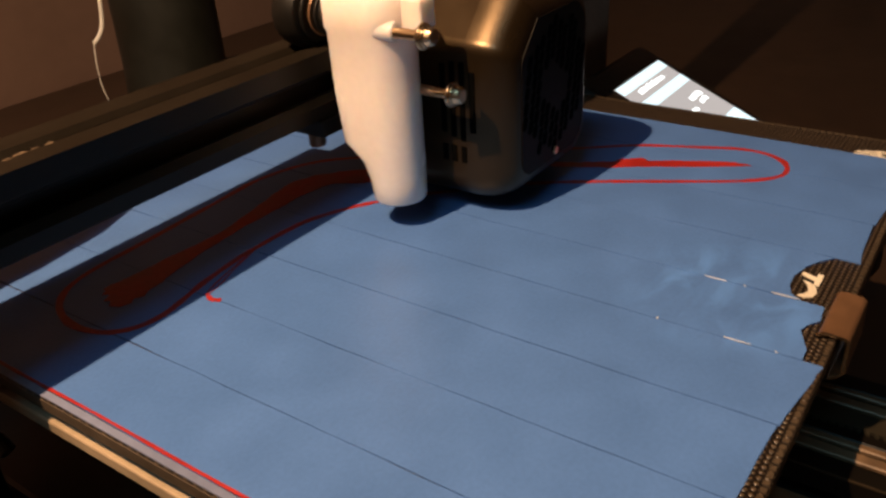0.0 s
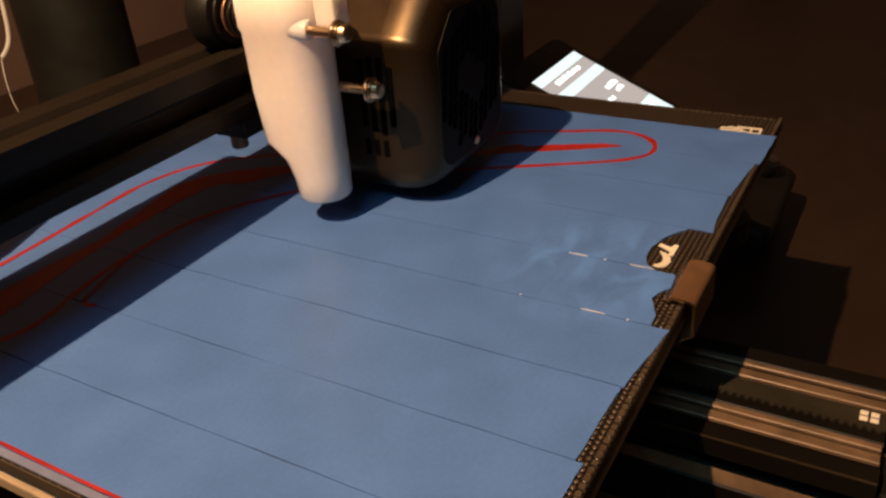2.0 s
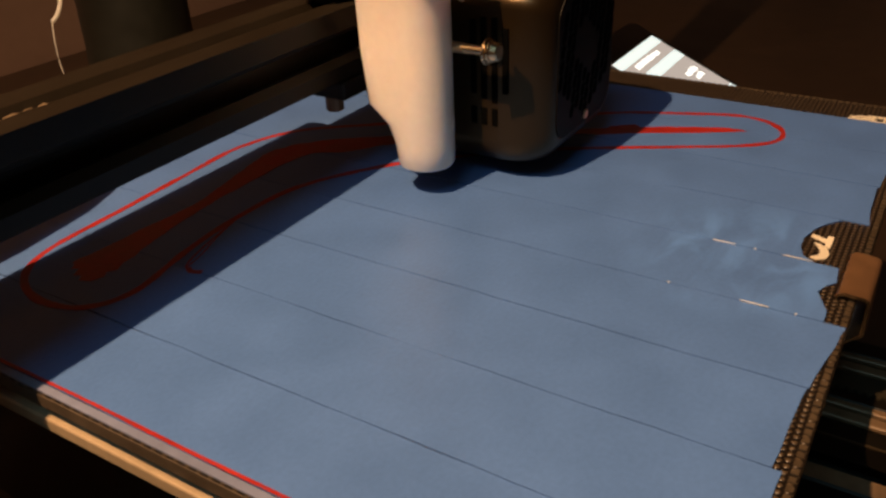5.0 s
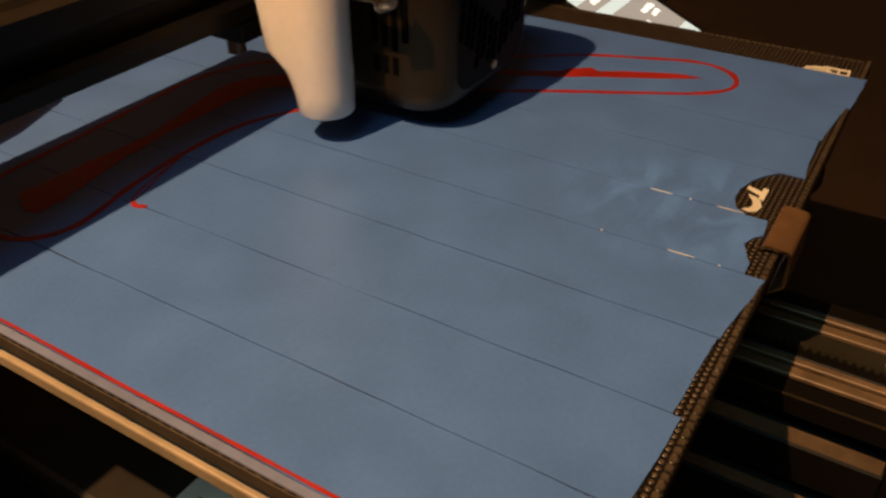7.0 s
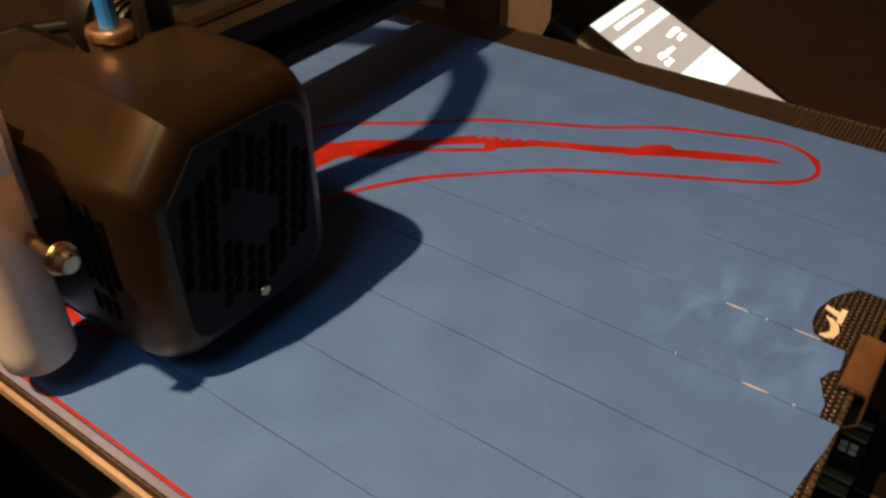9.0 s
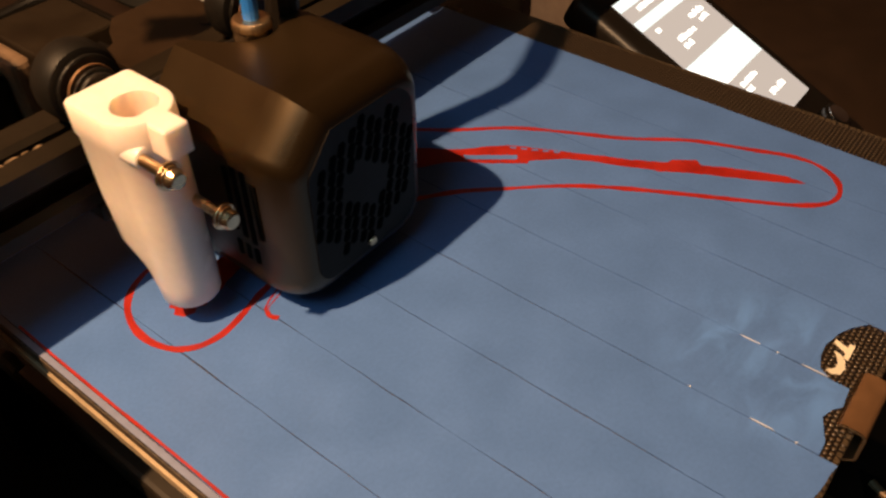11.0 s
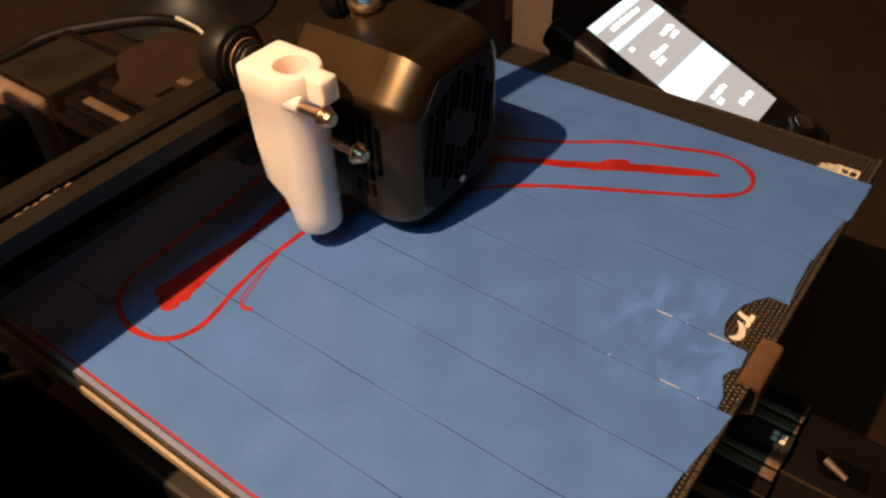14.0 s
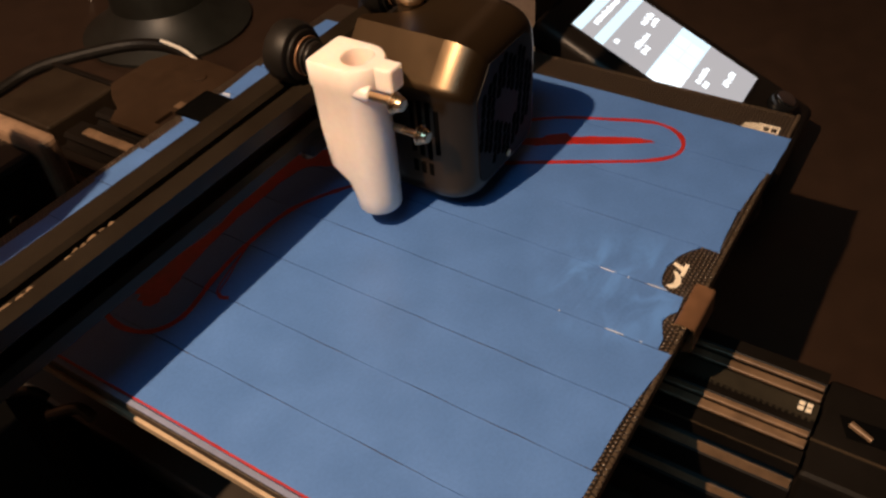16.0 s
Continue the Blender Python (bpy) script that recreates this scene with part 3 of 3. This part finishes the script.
def build_gantry():
    g = thing("x_axis_gantry", "black grooved aluminium cross beam above the bed", "gantry beam")
    prof = [(71.5, 48.5), (78.6, 48.5), (80, 47), (80, 46), (78, 46), (78, 42), (85, 42), (85, 46), (83, 46), (83, 47), (84.4, 48.5), (92, 48.5), (92, 30), (71.5, 30), (71.5, 34), (73, 36), (74, 36), (74, 34.5), (78, 34.5), (78, 43), (74, 43), (74, 41.5), (73, 41.5), (71.5, 43)]
    part("beam", along(prof, 0, -190, 190), BEAM, g)
    # Unseen bars added behind the beam to widen its shadow on the tape.
    part("rear_shade_bar", along([(86, 26), (86, 29.8), (92.2, 29.8), (92.2, 33), (111, 32), (112.8, 30), (112.8, 26)], 0, -190, 0), BLACK, g)
    part("rear_shade_bar", along([(86, 26), (86, 29.8), (92.2, 29.8), (92.2, 33), (104, 32), (105.5, 30), (105.5, 26)], 0, 0.2, 112), BLACK, g)
    # Unseen block added to end the lit strip on the right.
    part("rear_shade_block", box(72, 108, 105.7, 119, 26, 33, 1), BLACK, g)
    # Unseen plate and web, added to cast the slanting shadow on the left.
    part("rear_shade_plate", slab([(-190, 117), (-190, 136), (-45.5, 136), (-48, 132), (-68, 124), (-90, 120.5)], 13, 15), BLACK, g)
    part("shade_plate_web", box(-190, -150, 113, 117.5, 13, 30), BLACK, g)
    rng = random.Random(2)
    for x, end, row in ((-131, -121, 77.2), (-110, -92, 78.4)):  # two rubbed stretches beside the groove
        while x < end:
            w = rng.uniform(1.2, 4.0)
            y = row + rng.uniform(-0.5, 0.2)
            part("pale_scuff", slab([(x, y), (x + w, y + rng.uniform(-0.2, 0.2)), (x + w * 0.8, y + rng.uniform(0.5, 1.1)), (x + w * 0.2, y + rng.uniform(0.4, 0.9))], 48.45, 48.56), SCUFF, g, "pale scuff marks")
            x += w + rng.uniform(0.2, 0.9)
    # Out-of-view box on an arm, added to shade the rear tape's left end.
    part("shade_arm", box(-190, -150, 92.2, 150, 60, 82, 1), BLACK, g)
    part("offscreen_shade_box", box(-160, -107, 146, 188, 82.2, 128, 2), BLACK, g)
    part("end_support", box(-190, -172, 73, 91, DESK_Z + 5, 29.8, 1), ANOD, g)
    part("end_plate", box(186, 196, 92.2, 95.8, 20, 70, 0.5), ANOD, g)
    part("foot", rod((-181, 82, DESK_Z), (-181, 82, DESK_Z + 6), 9, 20), RUBBER, g)
    return g


def build_post():
    p = thing("frame_post", "dull brown anodised upright post beside the display", "post")
    prof = [(215 + x, 108.5 + y) for x, y in v_slot(20, 12.5, (-10, 10), ())]
    part("extrusion", along(prof, 2, DESK_Z + 5, 420), UPRIGHT, p)
    part("foot", rod((215, 108, DESK_Z), (215, 108, DESK_Z + 6), 9, 20), RUBBER, p)
    # Black box with a round top, added to fill the black spot here.
    m = thing("rear_black_box", "added square black box with a round top behind the bed", "motor")
    part("body", box(142, 193, 124, 172, DESK_Z + 12, 20, 2), BLACK, m)
    part("end_cap", box(142.5, 192.5, 124.5, 171.5, DESK_Z, DESK_Z + 11.8, 2), ANOD, m)
    part("face_plate", box(141, 194, 123, 173, 20.2, 30, 1), BLACK, m)
    part("coupling", rod((180, 140, 30.2), (180, 140, 62), 10, 24, bevel=1), BLACK, m, smooth=True)


build_y_rail()
build_gantry()
build_post()


def build_screen():
    s = thing("control_screen", "black tilted touch display with a lit grey menu", "display")
    slope = math.atan2(40.0, 88.4)
    origin = Matrix.Translation((211.5 * MM, 68.6 * MM, -20.8 * MM)) @ Matrix.Rotation(slope, 4, "X")
    s.matrix_world = origin

    part("casing", box(-41, 38, -134, 16, -18, -0.6, 5, 3), BLACK, s, smooth=True)
    part("panel_glass", box(-29.5, 29.5, -99, 2, -0.5, 0.2, 0.2), BLACK, s)

    def patch(x0, x1, y0, y1, kind, z=0.35):
        part("lit_area", box(x0, x1, y0, y1, 0.2, z), SCREENS[kind], s)

    patch(-28, 28, -97, 0, "grey")
    patch(-27.8, 27.8, -6, -0.2, "blue", 0.5)
    patch(-27.8, 27.8, -20, -14, "blue", 0.5)
    patch(-27.8, 27.8, -66, -47, "blue", 0.5)
    patch(-27.8, -4, -66, -48, "white", 0.6)
    rng = random.Random(9)
    for x0, x1, y in ((-16, 14, -10.5), (-20, -17, -25.5), (-13, 3, -36), (-14, -6, -40.5), (8, 22, -30), (12, 20, -34.5), (-22, -14, -80), (-8, 8, -73), (-8, -3, -77), (4, 10, -86), (12, 18, -86)):
        x = x0
        while x < x1:  # unreadable words as short bars
            w, h = rng.uniform(1.2, 2.6), rng.uniform(2.2, 3.4)
            patch(x, min(x + w, x1 + 0.5), y + rng.uniform(-0.3, 0.3), y + h, "white", 0.6)
            x += w + rng.uniform(0.2, 0.7)
    for x in (-12, -1, 10):
        patch(x, x + 9.6, -65, -56.6, "pale", 0.6)
        patch(x + 0.4, x + 9.8, -55.8, -48, "pale", 0.6)
    knob = part("dial_knob", rod((16, -115, -0.6), (16, -115, 7), 7.5, 28, bevel=1.5), GLOSSY, s, smooth=True)
    part("knob_cap", rod((16, -115, 7.1), (16, -115, 8), 5.5, 28, bevel=0.4), CHROME, knob, "shiny metal knob cap", smooth=True)
    part("foot", box(-30, 30, -50, 0, -75, -16), BLACK, s)
    return s


build_screen()

# ---- things behind the printer and on the desk ----


def build_motor():
    m = thing("stepper_motor", "black stepper motor with bright metal end caps", "motor")
    part("body", box(-8, 35.5, 262, 310, -76, -29.5, 1.5), OLIVE, m, "brown olive motor casing")
    part("side_plate", box(-46.5, -37.5, 196, 266, DESK_Z, 7.2, 3.5, 3), CAST, m, "tan cast side plate with a rounded corner")
    part("gear_housing", box(-92, -46.7, 202, 262, DESK_Z, 2, 3), BLACK, m)
    part("cap_screw", rod((-67.5, 200.4, -20), (-67.5, 202.2, -20), 2.6, 14, bevel=0.6), BRASS, m, "yellow screw head")
    part("cap_screw", rod((-52, 226, 1.5), (-52, 226, 3.4), 3.4, 14, bevel=0.6), BRASS, m, "yellow screw head")
    part("cross_bar", box(-37.3, -6, 284, 300, -70, -40, 1), BLACK, m)
    part("mounting_plate", box(36.2, 40, 262, 316, DESK_Z, -30, 1), ANOD, m)
    part("plug", box(0, 16, 250, 261.8, -70, -48, 1), BLACK, m)
    return m


def lathe(rings, x, y, seg=48):
    """A round body from heights and radii."""
    own = bmesh.new()
    prev = first = None
    for z, r in rings:
        ring = [own.verts.new((x + r * math.cos(2 * math.pi * k / seg), y + r * math.sin(2 * math.pi * k / seg), z)) for k in range(seg)]
        if prev:
            for k in range(seg):
                own.faces.new((prev[k], prev[(k + 1) % seg], ring[(k + 1) % seg], ring[k]))
        else:
            first = ring
        prev = ring
    own.faces.new(first[::-1])
    own.faces.new(prev)
    return own


def build_canister():
    c = thing("canister", "dark grey plastic canister with a flared base on the desk", "canister")
    d = DESK_Z
    x, y = 188, 407
    part("flared_base", lathe(((d, 63), (d + 3, 64), (d + 7, 56), (d + 14, 44), (d + 24, 37.5)), x, y), GREY, c, smooth=True)
    part("barrel", lathe(((d + 24.2, 37), (d + 50, 35.5), (d + 90, 35), (d + 120, 35)), x, y), GREY, c, smooth=True)
    part("lid", lathe(((d + 120.2, 36.5), (d + 130, 36.5), (d + 132, 35)), x, y), GREY, c, smooth=True)


def build_cables():
    c = thing("power_cable", "thick black cable with a painted pale glint behind the printer", "cable")
    part("sheath", pipe([(-190, 362, DESK_Z + 4), (-100, 362, -82), (-30, 361, -58), (26, 360, -52.5), (47, 356, -50), (66, 346, -49.5), (92, 326, -49.5), (103, 304, -49.5), (104, 286, -52), (102, 268, -58), (100, 250, -72), (100, 244, DESK_Z + 4)], 3.8), RUBBER, c)
    # The glint on the sheath, painted as a thin white stripe.
    part("cable_glint", pipe([(102.2, 303.5, -45.7), (103, 286, -48.3), (101, 270, -53.6)], 1.2), PAPER, c, "pale stripe painted as a glint on the cable")
    wire = tagged(part("white_wire", pipe([(225, 520, 160), (204, 502, 30), (201, 500, -12), (198, 500, -32), (192, 499, -41), (186.5, 499, -45)], 1.6), PAPER), "thin white wire hanging down to the desk", "wire")
    part("thin_lead", pipe([(186.5, 499, -45), (185, 500, -60), (185, 500, -80), (190, 500, DESK_Z + 0.4)], 0.45), PAPER, wire)
    base = thing("base_box", "low black printer base box with a white label", "printer base")
    part("box", box(-108, -30, -70, 190, DESK_Z, -67, 2), BASE, base)
    part("wire_clip", pipe([(-128, 150, -40), (-124, 141, -34), (-119, 132, -31), (-116, 128, -36)], 1.6), EDGE, base, "dull metal wire clip")
    part("wire_clip", pipe([(-121, 121, -36), (-115, 112, -33), (-114, 106, -36)], 2.2), EDGE, base, "dull metal wire clip")
    # Added post and plate; near-black colour keeps this corner dark under the bulb.
    part("near_black_post", box(-124, -116, 108, 146, -76, -39, 2), DEEP_BLACK, base)
    part("added_dark_plate", box(-330, -108.2, -75, 240, DESK_Z, -76, 2), DEEP_BLACK, base)
    card = part("sticker", box(-107, -86.5, -10, 45, -67, -66.8), PAPER, base, "white sticker with dark unreadable lines")
    for k in range(4):
        part("printed_line", box(-93 - 2.2 * k, -92.2 - 2.2 * k, 15, 40 - 2 * (k % 2), -66.85, -66.7), BLACK, card)


build_motor()
build_canister()
build_cables()

# ---- the moving head ----


def carve(ob, bm):
    """Takes a shape, drawn in millimetres, away from a part."""
    knife = part("knife", bm, DEEP_BLACK)
    mod = ob.modifiers.new("carve", "BOOLEAN")
    mod.operation, mod.solver, mod.object = "DIFFERENCE", "EXACT", knife
    bpy.context.view_layer.update()
    cut = bpy.data.meshes.new_from_object(ob.evaluated_get(bpy.context.evaluated_depsgraph_get()))
    ob.modifiers.remove(mod)
    ob.data = cut
    blade = knife.data
    bpy.data.objects.remove(knife)
    bpy.data.meshes.remove(blade)
    for f in cut.polygons:
        f.use_smooth = True
    cut.set_sharp_from_angle(angle=radians(38))
    for f in cut.polygons:  # large flat faces keep their own plane
        f.use_smooth = f.area < 4e-4


def build_head():
    h = thing("tool_carriage", "black printer carriage with a white pen holder and blue tube", "printer carriage")
    prof = [(0, 12), (0, 48.2), (0.12, 49.2), (0.5, 50.4), (1.1, 51.4), (1.7, 52.05), (12.0, 63), (13, 63)]
    prof += [(40.7 + 12 * math.sin(a), 51 + 12 * math.cos(a)) for a in (math.pi / 16 * k for k in range(9))]
    prof += [(42.7 + 10 * math.cos(a), 14 - 10 * math.sin(a)) for a in (math.pi / 12 * k for k in range(7))]
    prof += [(8 - 8 * math.sin(a), 12 - 8 * math.cos(a)) for a in (math.pi / 12 * k for k in range(6))]
    bm = bmesh.new()
    rings = []
    for k in range(9):  # rounded towards the front face
        a = math.pi / 2 * k / 8
        y, inset = 34.7 - 14 * math.sin(a), 7.0 * (1 - math.cos(a))
        rings.append([bm.verts.new((26.3 + (x - 26.3) * (1 - inset / 26.3), y, 33.5 + (z - 33.5) * (1 - inset / 29.5))) for x, z in prof])
    rings.insert(0, [bm.verts.new((x, 69, z)) for x, z in prof])
    for a, b in zip(rings, rings[1:]):
        for i in range(len(prof)):
            j = (i + 1) % len(prof)
            bm.faces.new((a[i], a[j], b[j], b[i]))
    bm.faces.new(rings[0])
    bm.faces.new(rings[-1][::-1])
    hood = part("hood", bm, HOODM, h, "rounded black sheet cover", smooth=True)
    # the top is open behind a curved edge round the tube fitting
    carve(hood, slab([(9, 80), (20, 60), (24, 55.4), (29, 53.6), (34, 55), (37.5, 58.4), (43, 59.6), (50, 57.6), (60, 56), (60, 80)], 40, 75))
    rng = random.Random(7)
    # Thin panel added to darken the front face, which turns from the bulb.
    part("front_dark_panel", along([(26.3 + (x - 26.3) * 0.725, 33.5 + (z - 33.5) * 0.755) for x, z in prof], 1, 20.4, 20.75), MATT, hood, "added matt black panel keeping the unlit front dark")
    for row in range(-5, 6):  # slanted six-sided fan slots in a circle, closed hub; inner shade is their near-black colour
        for col in range(-6, 7):
            u, w = col * 3.3 + row * 0.7, row * 4.1 + (col % 2) * 2.05
            d = math.hypot(u, w)
            if 7.2 < d < 19.0:
                x, z, g = 26.6 + u, 34 + w, rng.uniform(0.98, 1.1)
                part("fan_slot", along([(x + k[0] * g, z + k[1] * g) for k in ((-1.45, -1.0), (-0.75, -1.95), (0.55, -1.65), (1.45, 1.0), (0.85, 1.95), (-0.55, 1.65))], 1, 20.25, 20.38), DEEP_BLACK, hood)
    # Vent openings as near-black strips, the shade inside put into their colour.
    for y, z0, z1 in ((32.2, 26, 43.5), (35.4, 23, 46), (38.6, 24, 46), (41.8, 25, 45)):
        part("vent_slot", box(-0.25, 0.5, y - 0.9, y + 0.9, z0, z1, 0.2), DEEP_BLACK, hood)
    for y in (35.4, 38.6, 41.8):
        part("vent_slot", box(-0.25, 0.5, y - 0.9, y + 0.9, 16.5, 21.5, 0.2), DEEP_BLACK, hood)
    part("screw", rod((27, 19.8, 13.5), (27, 21.5, 13.5), 1.4, 14, bevel=0.3), BRASS, hood)
    part("carriage", box(-7, 52, 69.2, 71.2, 22, 56, 0.6), BLACK, h)
    part("eccentric_bolt", rod((-13, 80, 18.5), (-13, 80, 26), 2.6, 14, bevel=0.5), STEEL, h)
    part("carriage_arm", box(-19, -7, 71.3, 86, 24, 29.5, 0.8), BLACK, h)
    part("nozzle", rod((30, 50, 0.5), (30, 50, 4), 0.4, 12, 3), BRASS, h)
    part("heater_block", box(20, 40, 40, 60, 4, 12), STEEL, h)
    # tube and fitting
    fit = part("tube_fitting", rod((29, 59, 44), (29, 59, 63.4), 5.0, 6), BRASS, h, "yellow zinc tube fitting")
    part("fitting_ring", rod((29, 59, 63.5), (29, 59, 66.4), 5.2, 24, bevel=0.9), BRASS, fit)
    part("filament_tube", pipe([(29, 59, 64), (29, 58, 100), (31, 58, 128), (34, 63, 150), (39, 73, 172), (38, 88, 185), (25, 112, 190), (0, 150, 192), (-30, 185, 188)], 2.1), TUBE, h, "bright blue plastic tube")
    part("wire_loom", pipe([(42, 64, 50), (43, 59, 90), (45, 57, 125), (49, 65.6, 150), (51, 74, 165), (49, 90, 176), (35, 115, 182), (5, 150, 185), (-30, 180, 182)], 4.6), BLACK, h, "black bundled wires")
    for x, z in ((-9, 58), (44, 58), (18, 20.5)):
        wh = part("guide_wheel", rod((x, 77, z), (x, 86.5, z), 10.4, 32, bevel=2.6), RUBBER, h, smooth=True)
        part("wheel_bolt", rod((x, 71.4, z), (x, 77.5, z), 5.2, 20, bevel=0.6), BLACK, wh)
        part("spacer_ring", rod((x, 74.4, z), (x, 75.2, z), 6.6, 24, bevel=0.2), STEEL, wh)
        part("spacer_ring", rod((x, 72.6, z), (x, 73.3, z), 6.2, 24, bevel=0.2), BLACK, wh)
        part("tyre_flank", rod((x, 75.6, z), (x, 76.9, z), 8.5, 28, bevel=0.5), RUBBER, wh)
    # white pen holder
    own = bmesh.new()
    rings = []
    cy = 50
    for z, cx, r, yb, k in ((8, -12.3, 7.3, 57.3, 1.0), (8.6, -12.3, 7.7, 57.6, 1.0), (14, -12.4, 7.9, 57.9, 0.9), (20, -12.6, 8.1, 58.8, 0.6), (25.5, -12.9, 8.2, 62.8, 0.22), (40, -13.1, 8.4, 63.6, 0.14), (56.5, -13.4, 8.5, 63.6, 0.12), (58, -13.5, 8.9, 63.9, 0.1), (65.3, -13.5, 8.9, 63.9, 0.1), (66, -13.5, 8.5, 63.5, 0.1)):
        ring = []
        for i in range(40):
            a = 2 * math.pi * i / 40
            c, s = math.cos(a), math.sin(a)
            if s < 0:
                ring.append((cx + r * c, cy + r * s, z))
            else:
                ring.append((cx + r * math.copysign(abs(c) ** k, c), cy + (yb - cy) * s ** k, z))
        rings.append([own.verts.new(q) for q in ring])
    for a, b in zip(rings, rings[1:]):
        for i in range(40):
            own.faces.new((a[i], a[(i + 1) % 40], b[(i + 1) % 40], b[i]))
    cx = -13.2
    # open pen hole at the top, closed ring below
    bore_top = [own.verts.new((cx + 5.4 * math.cos(2 * math.pi * i / 40), cy + 5.4 * math.sin(2 * math.pi * i / 40), 66)) for i in range(40)]
    bore_low = [own.verts.new((cx + 5.4 * math.cos(2 * math.pi * i / 40), cy + 5.4 * math.sin(2 * math.pi * i / 40), 8)) for i in range(40)]
    for i in range(40):
        j = (i + 1) % 40
        own.faces.new((rings[-1][i], rings[-1][j], bore_top[j], bore_top[i]))
        own.faces.new((bore_top[i], bore_top[j], bore_low[j], bore_low[i]))
        own.faces.new((bore_low[i], bore_low[j], rings[0][j], rings[0][i]))
    holder = part("pen_holder", own, WHITE, h, "glossy white printed pen holder tube", smooth=True)
    part("clamp_ear", box(-16.6, -10, 35.6, 46, 58, 66, 0.7), WHITE, holder)
    part("clamp_boss", rod((-18.8, 42.0, 58), (-19.4, 49, 58), 2.6, 24, bevel=0.5), WHITE, holder, smooth=True)
    for x, y0, y1, z in ((-19.5, 32.5, 44, 58), (-9, 32, 46, 40)):
        b = part("bolt", rod((x, y0, z), (x, y1, z), 1.4, 16), BRASS, holder, "yellow zinc screw")
        part("washer", rod((x, y0, z), (x, y0 + 0.8, z), 3.4, 24, bevel=0.2), BRASS, b)
        part("spring_washer", rod((x, y0 - 0.9, z), (x, y0 - 0.1, z), 2.9, 24, bevel=0.2), BRASS, b)
        part("screw_head", rod((x, y0 - 3, z), (x, y0 - 0.9, z), 2.0, 20, 2.7, bevel=0.4), BRASS, b)
    part("bracket", box(-7, 0.5, 56, 66, 34, 60, 1), WHITE, holder)
    return h


HEAD = build_head()


def motions():
    walk(BED, [(t, pose(0, y, 0)) for t, y in BED_Y])
    walk(HEAD, [(t, pose(x, 0, 0)) for t, x in HEAD_X])


motions()
